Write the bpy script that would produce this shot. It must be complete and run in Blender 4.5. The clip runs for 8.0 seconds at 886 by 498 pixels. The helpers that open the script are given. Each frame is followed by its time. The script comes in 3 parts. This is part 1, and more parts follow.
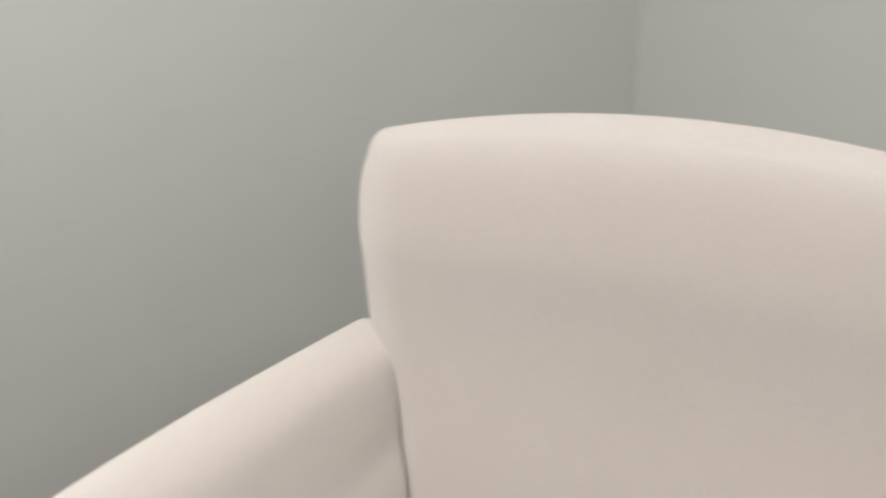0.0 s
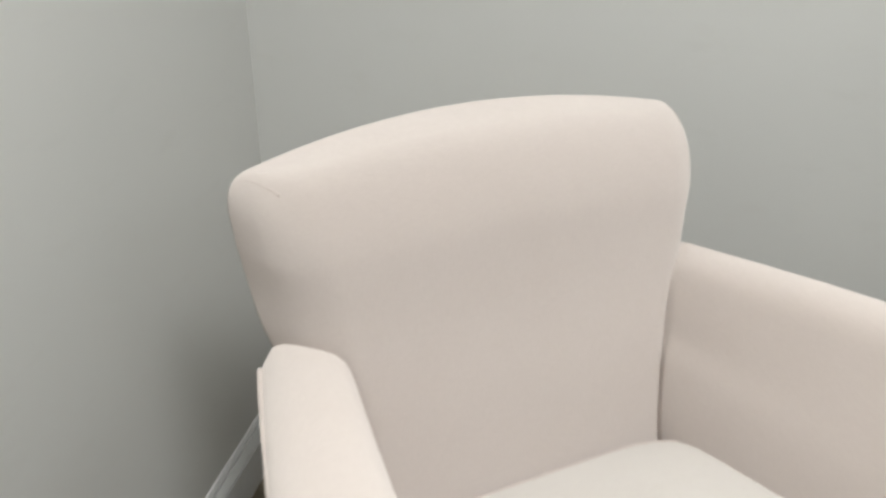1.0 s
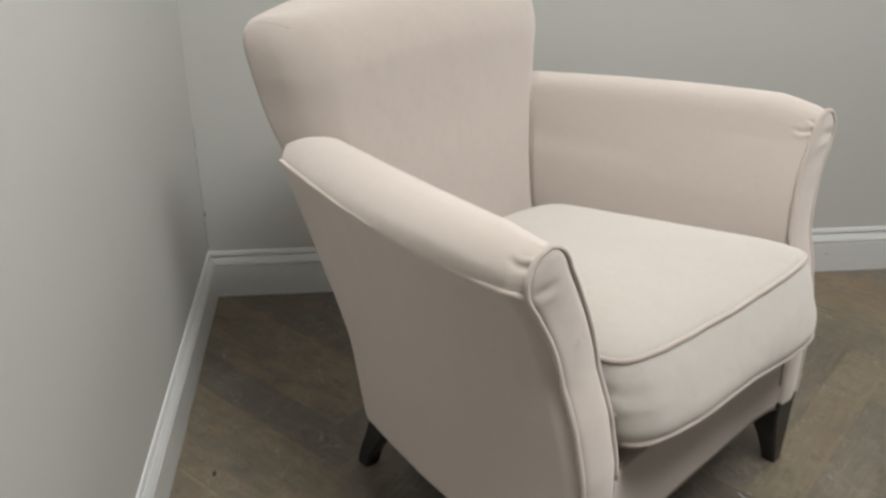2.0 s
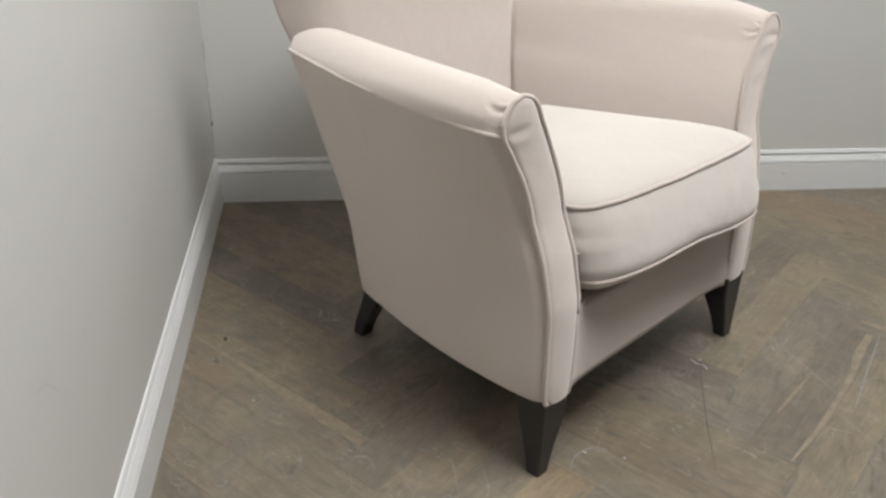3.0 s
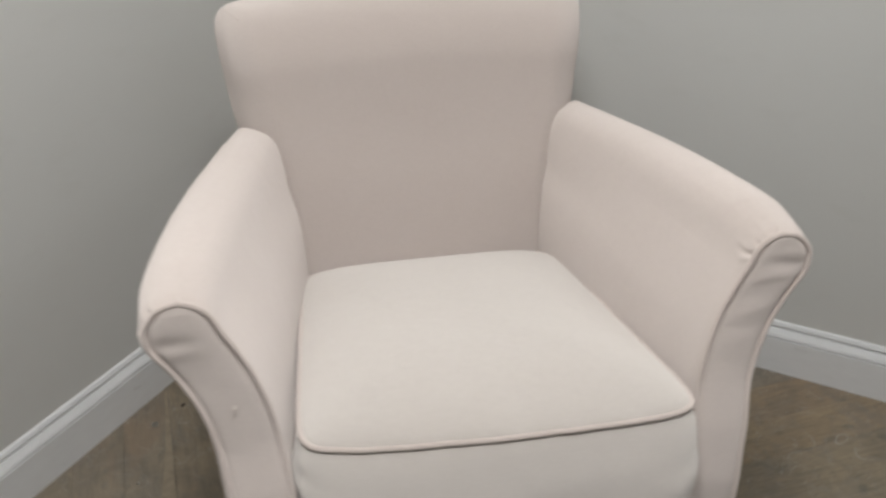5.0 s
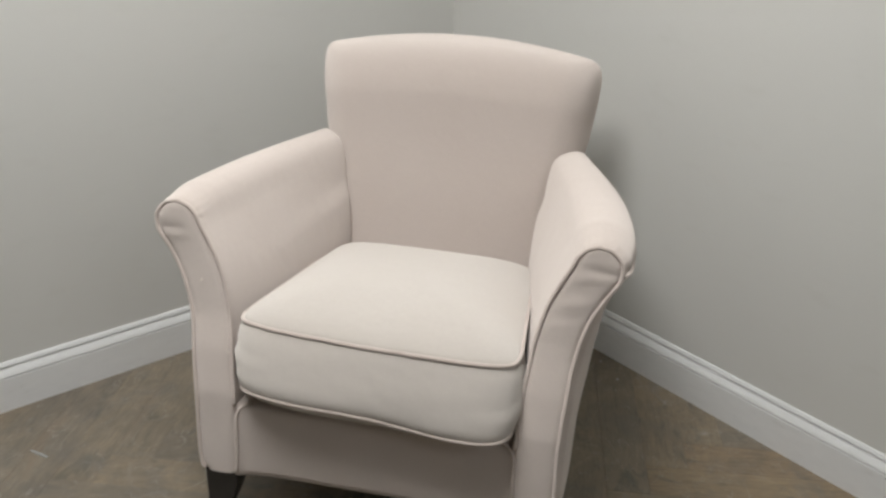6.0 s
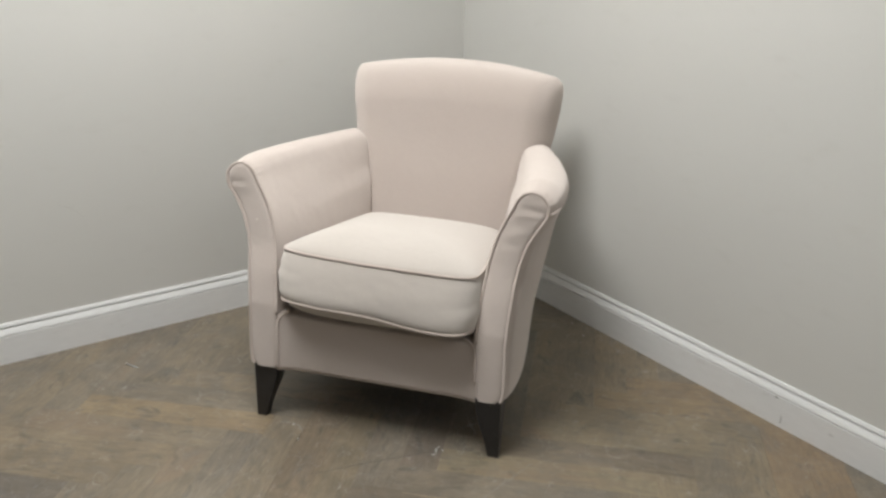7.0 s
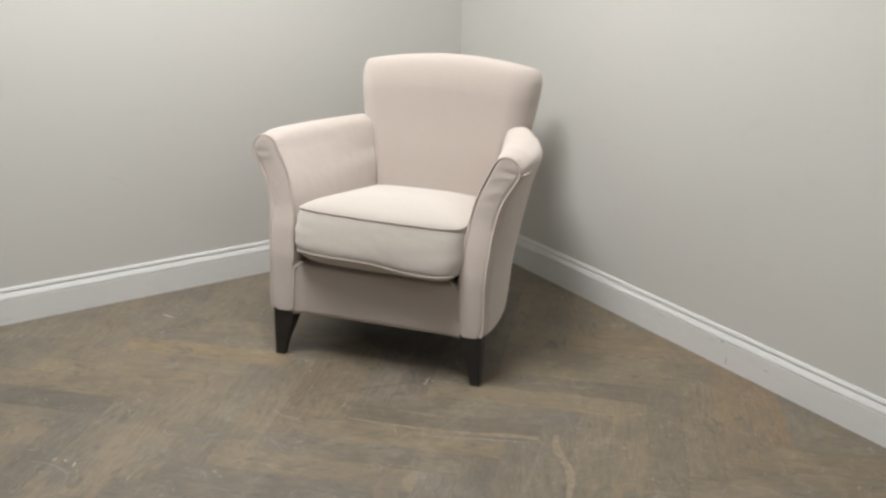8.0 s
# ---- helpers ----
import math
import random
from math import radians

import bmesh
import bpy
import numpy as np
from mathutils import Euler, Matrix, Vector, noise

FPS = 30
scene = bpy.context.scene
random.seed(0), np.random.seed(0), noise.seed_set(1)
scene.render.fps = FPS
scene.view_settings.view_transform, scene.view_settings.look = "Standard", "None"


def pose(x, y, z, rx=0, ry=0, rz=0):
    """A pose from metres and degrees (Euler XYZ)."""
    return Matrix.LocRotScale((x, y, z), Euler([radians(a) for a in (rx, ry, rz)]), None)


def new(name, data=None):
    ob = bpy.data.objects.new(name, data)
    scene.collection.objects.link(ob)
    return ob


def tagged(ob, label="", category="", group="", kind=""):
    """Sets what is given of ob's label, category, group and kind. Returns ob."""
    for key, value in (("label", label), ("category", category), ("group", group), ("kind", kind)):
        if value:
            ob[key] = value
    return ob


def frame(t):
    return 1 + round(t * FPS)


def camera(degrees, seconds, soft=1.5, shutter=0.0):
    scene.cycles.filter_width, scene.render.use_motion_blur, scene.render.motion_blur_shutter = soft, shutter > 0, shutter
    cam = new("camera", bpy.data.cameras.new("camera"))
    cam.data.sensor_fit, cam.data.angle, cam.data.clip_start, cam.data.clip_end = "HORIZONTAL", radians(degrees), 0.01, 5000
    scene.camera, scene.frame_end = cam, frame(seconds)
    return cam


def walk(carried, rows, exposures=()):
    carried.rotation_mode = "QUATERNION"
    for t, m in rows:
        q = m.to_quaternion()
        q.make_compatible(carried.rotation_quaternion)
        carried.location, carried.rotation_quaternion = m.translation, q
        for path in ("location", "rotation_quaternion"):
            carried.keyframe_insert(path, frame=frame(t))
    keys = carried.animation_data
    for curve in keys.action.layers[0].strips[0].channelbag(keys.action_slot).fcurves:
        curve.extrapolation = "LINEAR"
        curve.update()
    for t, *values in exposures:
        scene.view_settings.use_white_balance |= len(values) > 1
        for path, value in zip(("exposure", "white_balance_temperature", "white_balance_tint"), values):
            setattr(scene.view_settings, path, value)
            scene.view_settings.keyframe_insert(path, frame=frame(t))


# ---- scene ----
DEGREES = 53.31
cam = camera(DEGREES, 8.0, soft=2.6, shutter=0.35)

# seconds, eye, heading, tilt and lean in degrees
ROWS = [
    (0.0, -0.906, -0.999, 1.077, -29.33, -26.17, -1.51),
    (0.2, -0.986, -0.829, 1.058, -46.41, -27.04, -0.58),
    (0.3, -1.021, -0.770, 1.063, -54.34, -27.64, -0.31),
    (0.5, -1.096, -0.701, 1.093, -64.54, -27.86, 0.10),
    (0.7, -1.190, -0.670, 1.123, -70.84, -27.34, 0.22),
    (1.0, -1.374, -0.610, 1.157, -78.52, -26.99, 0.22),
    (1.2, -1.493, -0.533, 1.133, -83.55, -25.81, 0.59),
    (1.5, -1.701, -0.466, 1.120, -89.89, -26.28, -0.35),
    (1.7, -1.803, -0.398, 1.102, -94.16, -26.59, 0.23),
    (2.0, -1.937, -0.363, 1.099, -96.07, -27.14, 0.62),
    (2.2, -2.008, -0.354, 1.080, -96.41, -27.45, 0.97),
    (3.3, -2.201, -0.334, 1.031, -97.14, -29.02, 1.89),
    (3.5, -2.161, -0.348, 1.050, -97.04, -29.26, 1.91),
    (3.7, -2.076, -0.384, 1.063, -96.70, -29.21, 1.82),
    (4.0, -1.936, -0.477, 1.118, -94.64, -29.89, 1.52),
    (4.2, -1.858, -0.577, 1.127, -87.25, -31.29, 0.05),
    (4.5, -1.773, -0.807, 1.150, -75.68, -30.12, -0.28),
    (4.7, -1.721, -0.962, 1.182, -69.48, -30.41, -0.61),
    (5.0, -1.635, -1.179, 1.181, -62.67, -30.87, -0.32),
    (5.2, -1.571, -1.319, 1.180, -57.86, -30.72, 0.15),
    (6.3, -1.673, -2.112, 1.237, -36.99, -23.62, 2.31),
    (6.5, -1.738, -2.231, 1.234, -36.66, -22.98, 2.31),
    (7.0, -1.872, -2.509, 1.242, -35.72, -21.44, 1.36),
    (7.5, -1.947, -2.758, 1.219, -34.60, -20.41, 1.03),
    (8.0, -2.048, -2.899, 1.221, -34.38, -20.07, 1.27),
]


def stand(x, y, z, yaw, pitch, lean):
    return pose(x, y, z, 90 + pitch, 0, yaw) @ pose(0, 0, 0, 0, 0, lean)


walk(cam, [(r[0], stand(*r[1:])) for r in ROWS],
     exposures=[(0.0, -0.20, 6460, 9), (0.5, -0.20, 6480, 9), (0.7, -0.13, 6400, 8), (1.0, -0.12, 6360, 8), (1.5, -0.33, 6480, 10), (2.2, -0.20, 6530, 9), (3.3, 0.16, 6400, 11), (3.5, 0.16, 6400, 11),
                (4.0, -0.17, 6380, 13), (4.5, -0.30, 6380, 12), (5.2, -0.43, 6430, 11), (6.3, -0.10, 6520, 10), (7.0, 0.03, 6560, 10), (8.0, 0.15, 6600, 11)])

from mathutils.bvhtree import BVHTree

# ---- light: unseen ceiling lamps, one placed from the shadows, one added as fill ----
world = bpy.data.worlds.new("world")
scene.world = world
world.use_nodes = True
world.node_tree.nodes["Background"].inputs[0].default_value = (0.8, 0.85, 0.9, 1)
world.node_tree.nodes["Background"].inputs[1].default_value = 0.02

ROOM_X, ROOM_Y, CEILING = -4.2, -4.6, 2.50
# the second is an added cool fill that lifts the shaded sides
LAMPS = [(-1.43, -1.06, 0.95, 0.95, 51.0, (0.968, 0.978, 0.973)), (-1.2, -3.6, 0.95, 0.95, 6.0, (0.88, 0.95, 1.0))]
for lx, ly, sx, sy, power, hue in LAMPS:
    data = bpy.data.lights.new("ceiling_glow", "AREA")
    data.shape, data.size, data.size_y, data.energy, data.color = "RECTANGLE", sx - 0.06, sy - 0.06, power, hue
    lamp = new("ceiling_glow", data)
    lamp.matrix_world = pose(lx, ly, CEILING - 0.045)

# ---- helpers of this scene ----


def part(name, bm, material, parent=None, label="", smooth=True):
    mesh = bpy.data.meshes.new(name)
    bmesh.ops.recalc_face_normals(bm, faces=bm.faces)
    bm.to_mesh(mesh)
    bm.free()
    if smooth:
        mesh.shade_smooth()
    mesh.materials.append(material)
    ob = new(name, mesh)
    if parent:
        ob.parent = parent
    if label:
        tagged(ob, label)
    return ob


def box(bm, x0, x1, y0, y1, z0, z1, bevel=0.0):
    made = bmesh.ops.create_cube(bm, size=1, matrix=Matrix.Translation(((x0 + x1) / 2, (y0 + y1) / 2, (z0 + z1) / 2))
                                 @ Matrix.Diagonal((x1 - x0, y1 - y0, z1 - z0, 1)))
    if bevel:
        edges = {e for v in made["verts"] for e in v.link_edges}
        bmesh.ops.bevel(bm, geom=list(edges), offset=bevel, segments=2, affect="EDGES", profile=0.5)


def curve_through(points, n, closed=False):
    """n points along a smooth curve through the given ones."""
    p = [Vector(q) for q in points]
    k, out = len(p), []
    spans = k if closed else k - 1
    for i in range(n):
        s = i * spans / (n if closed else n - 1)
        j = min(int(s), spans - 1)
        u = s - j
        if closed:
            a, b, c, d = p[(j - 1) % k], p[j % k], p[(j + 1) % k], p[(j + 2) % k]
        else:
            b, c = p[j], p[j + 1]
            a = p[j - 1] if j else b * 2 - c
            d = p[j + 2] if j + 2 < k else c * 2 - b
        out.append(0.5 * (2 * b + (c - a) * u + (2 * a - 5 * b + 4 * c - d) * u * u + (3 * b - a - 3 * c + d) * u ** 3))
    return out


def tube(bm, path, radius, sides=8, closed=False):
    """A round cord along a path."""
    # a thick cord is never quite even
    uneven = 0.0007 if radius > 0.003 else 0.0
    path = [q + uneven * noise.noise_vector(q * 38) for q in path]
    rings, k = [], len(path)
    side = None
    for i, q in enumerate(path):
        a = path[(i - 1) % k] if closed or i else path[0]
        b = path[(i + 1) % k] if closed or i < k - 1 else path[-1]
        way = (b - a).normalized()
        if side is None:
            side = way.orthogonal().normalized()
        side = (side - way * side.dot(way)).normalized()
        up = way.cross(side)
        rings.append([bm.verts.new(q + radius * (math.cos(w) * side + math.sin(w) * up))
                      for w in (2 * math.pi * j / sides for j in range(sides))])
    for i in range(k if closed else k - 1):
        r, s = rings[i], rings[(i + 1) % k]
        for j in range(sides):
            bm.faces.new((r[j], r[(j + 1) % sides], s[(j + 1) % sides], s[j]))
    if not closed:
        bm.faces.new(rings[0][::-1])
        bm.faces.new(rings[-1])


def skin(bm, rings, closed=True, caps=True):
    """Faces between rings of points of equal count."""
    grid = [[bm.verts.new(q) for q in r] for r in rings]
    k = len(grid[0])
    for r, s in zip(grid, grid[1:]):
        for j in range(k if closed else k - 1):
            bm.faces.new((r[j], r[(j + 1) % k], s[(j + 1) % k], s[j]))
    if caps and closed:
        bm.faces.new(grid[0][::-1])
        bm.faces.new(grid[-1])
    return grid


# ---- materials ----


def material(name):
    m = bpy.data.materials.new(name)
    m.use_nodes = True
    t = m.node_tree
    return m, t, t.nodes["Principled BSDF"]


def node(t, kind, **values):
    n = t.nodes.new(kind)
    for key, value in values.items():
        n.inputs[key.replace("_", " ")].default_value = value
    return n


def ramp(t, source, stops):
    n = t.nodes.new("ShaderNodeValToRGB")
    e = n.color_ramp.elements
    while len(e) < len(stops):
        e.new(0.5)
    for el, (at, c) in zip(e, stops):
        el.position, el.color = at, (*c, 1)
    t.links.new(source, n.inputs[0])
    return n.outputs[0]


def coords(t, scale=(1, 1, 1), shift=None):
    c = t.nodes.new("ShaderNodeTexCoord")
    m = t.nodes.new("ShaderNodeMapping")
    m.inputs["Scale"].default_value = scale
    t.links.new(c.outputs["Object"], m.inputs["Vector"])
    if shift is not None:
        t.links.new(shift, m.inputs["Location"])
    return m.outputs[0]


def noise_at(t, where, scale, detail=4.0, rough=0.55, distort=0.0):
    n = node(t, "ShaderNodeTexNoise", Scale=scale, Detail=detail, Roughness=rough, Distortion=distort)
    t.links.new(where, n.inputs["Vector"])
    return n.outputs[0]


def mix(t, fac, a, b, mode="MIX"):
    n = t.nodes.new("ShaderNodeMix")
    n.data_type, n.blend_type = "RGBA", mode
    for sock, val in ((n.inputs[0], fac), (n.inputs[6], a), (n.inputs[7], b)):
        if isinstance(val, (int, float)):
            sock.default_value = val
        elif isinstance(val, tuple):
            sock.default_value = (*val, 1)
        else:
            t.links.new(val, sock)
    return n.outputs[2]


def bump(t, bsdf, height, strength, distance):
    n = node(t, "ShaderNodeBump", Strength=strength, Distance=distance)
    t.links.new(height, n.inputs["Height"])
    t.links.new(n.outputs[0], bsdf.inputs["Normal"])
    return n


def linen(name, tone):
    m, t, b = material(name)
    where = coords(t)
    big = noise_at(t, where, 6.0, 5.0, 0.65)
    col = ramp(t, big, [(0.3, tuple(c * k for c, k in zip(tone, (0.98, 0.975, 0.97)))), (0.7, tone)])
    slub = noise_at(t, coords(t, (1, 1, 6)), 95.0, 3.0, 0.7)
    slub2 = noise_at(t, coords(t, (6, 6, 1)), 95.0, 3.0, 0.7)
    weave = mix(t, 0.5, slub, slub2)
    tint = ramp(t, weave, [(0.33, (0.96, 0.956, 0.952)), (0.64, (1.015, 1.015, 1.015))])
    t.links.new(mix(t, 1.0, col, tint, "MULTIPLY"), b.inputs["Base Color"])
    b.inputs["Roughness"].default_value = 0.97
    b.inputs["Specular IOR Level"].default_value = 0.15
    b.inputs["Diffuse Roughness"].default_value = 1.0
    b.inputs["Sheen Weight"].default_value = 0.10
    b.inputs["Sheen Roughness"].default_value = 0.5
    n1 = bump(t, b, weave, 0.28, 0.0006)
    lumps = node(t, "ShaderNodeBump", Strength=0.4, Distance=0.006)
    t.links.new(noise_at(t, where, 14.0, 2.0), lumps.inputs["Height"])
    t.links.new(lumps.outputs[0], n1.inputs["Normal"])
    return m


LINEN = linen("cream_linen", (0.653, 0.581, 0.534))
# greyed copy: the washed-out look of brightly lit cloth is in the colour
CUSHION_LINEN = linen("greyed_cream_linen", (0.630, 0.583, 0.537))
CORD = linen("linen_cord", (0.630, 0.553, 0.504))


def paint(name, tone, rough, spots=0.03):
    m, t, b = material(name)
    where = coords(t)
    big = noise_at(t, where, 1.3, 4.0)
    col = ramp(t, big, [(0.3, tuple(c * (1 - spots) for c in tone)), (0.7, tone)])
    smear = noise_at(t, coords(t, (1, 1, 2.5)), 9.0, 5.0)
    dirt = ramp(t, smear, [(0.22, (0.965, 0.962, 0.955)), (0.42, (1, 1, 1))])
    t.links.new(mix(t, 1.0, col, dirt, "MULTIPLY"), b.inputs["Base Color"])
    b.inputs["Roughness"].default_value = rough
    bump(t, b, noise_at(t, where, 260.0, 3.0), 0.12, 0.001)
    return m


WALL_PAINT = paint("grey_wall_paint", (0.665, 0.657, 0.622), 0.6)
# unseen ceiling, its tone set by how much light it should bounce
CEILING_PAINT = paint("grey_ceiling_paint", (0.74, 0.74, 0.72), 0.9)
# tone of two unseen walls, dark so that little light bounces back
UNSEEN_DARK = paint("dark_unseen_wall", (0.20, 0.20, 0.197), 0.8)


def gloss_white():
    m, t, b = material("white_skirting_paint")
    where = coords(t)
    n = noise_at(t, coords(t, (1, 1, 3)), 22.0, 5.0, 0.65)
    col = ramp(t, n, [(0.24, (0.67, 0.66, 0.645)), (0.36, (0.77, 0.77, 0.76)), (0.7, (0.80, 0.80, 0.79))])
    t.links.new(col, b.inputs["Base Color"])
    b.inputs["Roughness"].default_value = 0.38
    bump(t, b, noise_at(t, where, 60.0, 3.0), 0.15, 0.001)
    return m


SKIRTING = gloss_white()


def plank_wood():
    m, t, b = material("weathered_oak")
    info = t.nodes.new("ShaderNodeObjectInfo")
    spread = t.nodes.new("ShaderNodeVectorMath")
    spread.operation = "SCALE"
    spread.inputs[0].default_value = (17.3, 9.1, 4.7)
    t.links.new(info.outputs["Random"], spread.inputs["Scale"])
    shift = spread.outputs[0]
    spot = t.nodes.new("ShaderNodeNewGeometry").outputs["Position"]
    long_grain = noise_at(t, coords(t, (2.4, 15.0, 8.0), shift), 1.7, 8.0, 0.7, 2.2)
    fine = noise_at(t, coords(t, (16.0, 120.0, 40.0), shift), 1.5, 4.0, 0.7)
    cloud = noise_at(t, spot, 6.5, 9.0, 0.72, 0.8)
    col = ramp(t, long_grain, [(0.27, (0.122, 0.101, 0.080)), (0.42, (0.180, 0.147, 0.110)), (0.55, (0.225, 0.182, 0.132)), (0.74, (0.295, 0.230, 0.158))])
    grey = ramp(t, cloud, [(0.34, (0.142, 0.121, 0.102)), (0.48, (0.202, 0.167, 0.131)), (0.62, (0.290, 0.238, 0.182))])
    col = mix(t, 0.55, col, grey)
    dark = ramp(t, fine, [(0.3, (0.76, 0.75, 0.74)), (0.55, (1.03, 1.03, 1.03))])
    col = mix(t, 0.75, col, mix(t, 1.0, col, dark, "MULTIPLY"))
    tone = ramp(t, info.outputs["Random"], [(0.0, (0.84, 0.85, 0.87)), (0.35, (0.97, 0.965, 0.955)), (0.7, (1.03, 1.01, 0.96)), (1.0, (1.15, 1.08, 0.96))])
    col = mix(t, 1.0, col, tone, "MULTIPLY")
    col = mix(t, 1.0, col, info.outputs["Color"], "MULTIPLY")
    knots = noise_at(t, coords(t, (5.0, 11.0, 6.0), shift), 1.9, 2.0, 0.5, 1.5)
    col = mix(t, ramp(t, knots, [(0.60, (0, 0, 0)), (0.74, (0.55, 0.55, 0.55))]), col, (0.085, 0.080, 0.068))
    # rusty heartwood in some places
    rust = noise_at(t, coords(t, (1.6, 6.0, 4.0), shift), 1.4, 3.0, 0.55, 0.8)
    col = mix(t, ramp(t, rust, [(0.57, (0, 0, 0)), (0.72, (0.45, 0.45, 0.45))]), col, (0.262, 0.180, 0.118))
    # dull grey traffic smears and pale dust
    smear = noise_at(t, spot, 4.2, 7.0, 0.7, 1.2)
    col = mix(t, ramp(t, smear, [(0.50, (0, 0, 0)), (0.66, (0.5, 0.5, 0.5))]), col, (0.160, 0.140, 0.122))
    scuff = noise_at(t, spot, 13.0, 10.0, 0.76, 2.2)
    col = mix(t, ramp(t, scuff, [(0.54, (0, 0, 0)), (0.72, (0.42, 0.42, 0.42))]), col, (0.32, 0.295, 0.262))
    # hairline scratches: the thin level lines of a smooth field
    for size, seed, wide in ((4.0, 0.5, .004), (7.5, 0.47, .006), (13.0, .53, .009)):
        level = noise_at(t, spot, size, 1.0, 0.4, 2.5)
        line = ramp(t, level, [(seed - wide, (0, 0, 0)), (seed, (1, 1, 1)), (seed + wide, (0, 0, 0))])
        keep = ramp(t, noise_at(t, spot, size * 1.7, 2.0), [(0.49, (0, 0, 0)), (0.63, (0.58, 0.58, 0.58))])
        col = mix(t, mix(t, 1.0, line, keep, "MULTIPLY"), col, (0.44, 0.42, 0.39))
    col = mix(t, 1.0, col, (0.912, 0.944, 0.950), "MULTIPLY")
    t.links.new(col, b.inputs["Base Color"])
    r = ramp(t, cloud, [(0.3, (0.38, 0.38, 0.38)), (0.7, (0.56, 0.56, 0.56))])
    t.links.new(r, b.inputs["Roughness"])
    bump(t, b, mix(t, 0.5, long_grain, fine), 0.25, 0.0015)
    return m


OAK = plank_wood()


def plain(name, tone, rough, metal=0.0, grain=0.1, scale=40.0):
    m, t, b = material(name)
    n = noise_at(t, coords(t), scale, 4.0)
    t.links.new(ramp(t, n, [(0.3, tuple(c * (1 - grain) for c in tone)), (0.7, tone)]), b.inputs["Base Color"])
    b.inputs["Roughness"].default_value = rough
    b.inputs["Metallic"].default_value = metal
    bump(t, b, n, 0.1, 0.001)
    return m


LEG_WOOD = plain("dark_stained_wood", (0.024, 0.023, 0.024), 0.36, 0, 0.35, 30.0)
LINING = plain("black_dust_cover", (0.02, 0.02, 0.02), 0.95)
JOINT = plain("floor_joint", (0.10, 0.085, 0.068), 0.9)
GAP = plain("dark_gap", (0.36, 0.345, 0.325), 0.9)
SCRAP = plain("pale_plastic", (0.60, 0.60, 0.58), 0.25)
METAL = plain("white_lamp_frame", (0.8, 0.8, 0.79), 0.5)
SAPWOOD = plain("pale_sapwood", (0.305, 0.248, 0.175), 0.55, 0, 0.35, 45.0)
GRIME = plain("dark_grime", (0.125, 0.11, 0.096), 0.7)
WALL_SCUFF = plain("wall_scuff", (0.625, 0.617, 0.585), 0.6)
SCUFF = plain("grey_scuff", (0.46, 0.45, 0.43), 0.7)
SCRATCH = plain("chalky_scratch", (0.315, 0.295, 0.265), 0.7, 0, 0.35, 120.0)
CURL = plain("grey_shaving", (0.30, 0.31, 0.28), 0.6)
CRUMB = plain("brown_crumb", (0.085, 0.068, 0.055), 0.7)
THREAD = plain("cream_thread", (0.75, 0.68, 0.6), 0.9)


def glow():
    m, t, b = material("lamp_diffuser")
    b.inputs["Base Color"].default_value = (0.9, 0.9, 0.88, 1)
    b.inputs["Emission Color"].default_value = (0.965, 0.98, 0.975, 1)
    b.inputs["Emission Strength"].default_value = 3.0
    return m


DIFFUSER = glow()

# ---- the room: the corner of the walls is the origin ----
THICK = 0.12


def slab(name, x0, x1, y0, y1, z0, z1, mat, label):
    bm = bmesh.new()
    box(bm, x0, x1, y0, y1, z0, z1)
    return tagged(part(name, bm, mat, None, label, smooth=False), kind="structure")


slab("wall_north", ROOM_X - THICK, 0.0, 0.0, THICK, -0.05, CEILING, WALL_PAINT, "smooth plastered wall painted pale warm grey")
slab("wall_east", 0.0, THICK, ROOM_Y - THICK, THICK, -0.05, CEILING, WALL_PAINT, "smooth plastered wall painted pale warm grey")
# south and west walls are unseen, added to close the room darkly
slab("unseen_wall_south", ROOM_X, 0.0, ROOM_Y - THICK, ROOM_Y, -0.05, CEILING, UNSEEN_DARK, "plain unseen wall, kept dark to weaken bounced light")
slab("unseen_wall_west", ROOM_X - THICK, ROOM_X, ROOM_Y - THICK, 0.0, -0.05, CEILING, UNSEEN_DARK, "plain unseen wall, kept dark to weaken bounced light")
slab("ceiling", ROOM_X - THICK, THICK, ROOM_Y - THICK, THICK, CEILING, CEILING + THICK, CEILING_PAINT, "plain pale grey ceiling, unseen, its tone set for bounced light")

# skirting: depth from the wall and height
PROFILE = [(0.0, 0.0), (0.0145, 0.0), (0.0145, 0.0812), (0.0140, 0.0822), (0.0092, 0.0828), (0.0092, 0.0850), (0.0140, 0.0856), (0.0136, 0.0885), (0.0116, 0.0935), (0.0088, 0.0985),
           (0.0070, 0.1022), (0.0068, 0.1036), (0.0012, 0.1042), (0.0012, 0.1086), (0.0064, 0.1092), (0.0058, 0.1115), (0.0040, 0.1160), (0.0026, 0.1185), (0.0, 0.119)]


def skirting(name, ends):
    """Along a wall from one corner to the next, mitred at both; ends: two corners, each with the inward diagonal."""
    bm = bmesh.new()
    rings = [[Vector((cx + dx * d, cy + dy * d, z)) for d, z in PROFILE] for cx, cy, dx, dy in ends]
    skin(bm, rings)
    ob = part(name, bm, SKIRTING, None, "white gloss painted wooden skirting board, scuffed", smooth=False)
    return tagged(ob, kind="structure")


CORNERS = [(0, 0, -1, -1), (0, ROOM_Y, -1, 1), (ROOM_X, ROOM_Y, 1, 1), (ROOM_X, 0, 1, -1)]
for i, side in enumerate(("east", "south", "west", "north")):
    skirting("baseboard_" + side, (CORNERS[i], CORNERS[(i + 1) % 4]))

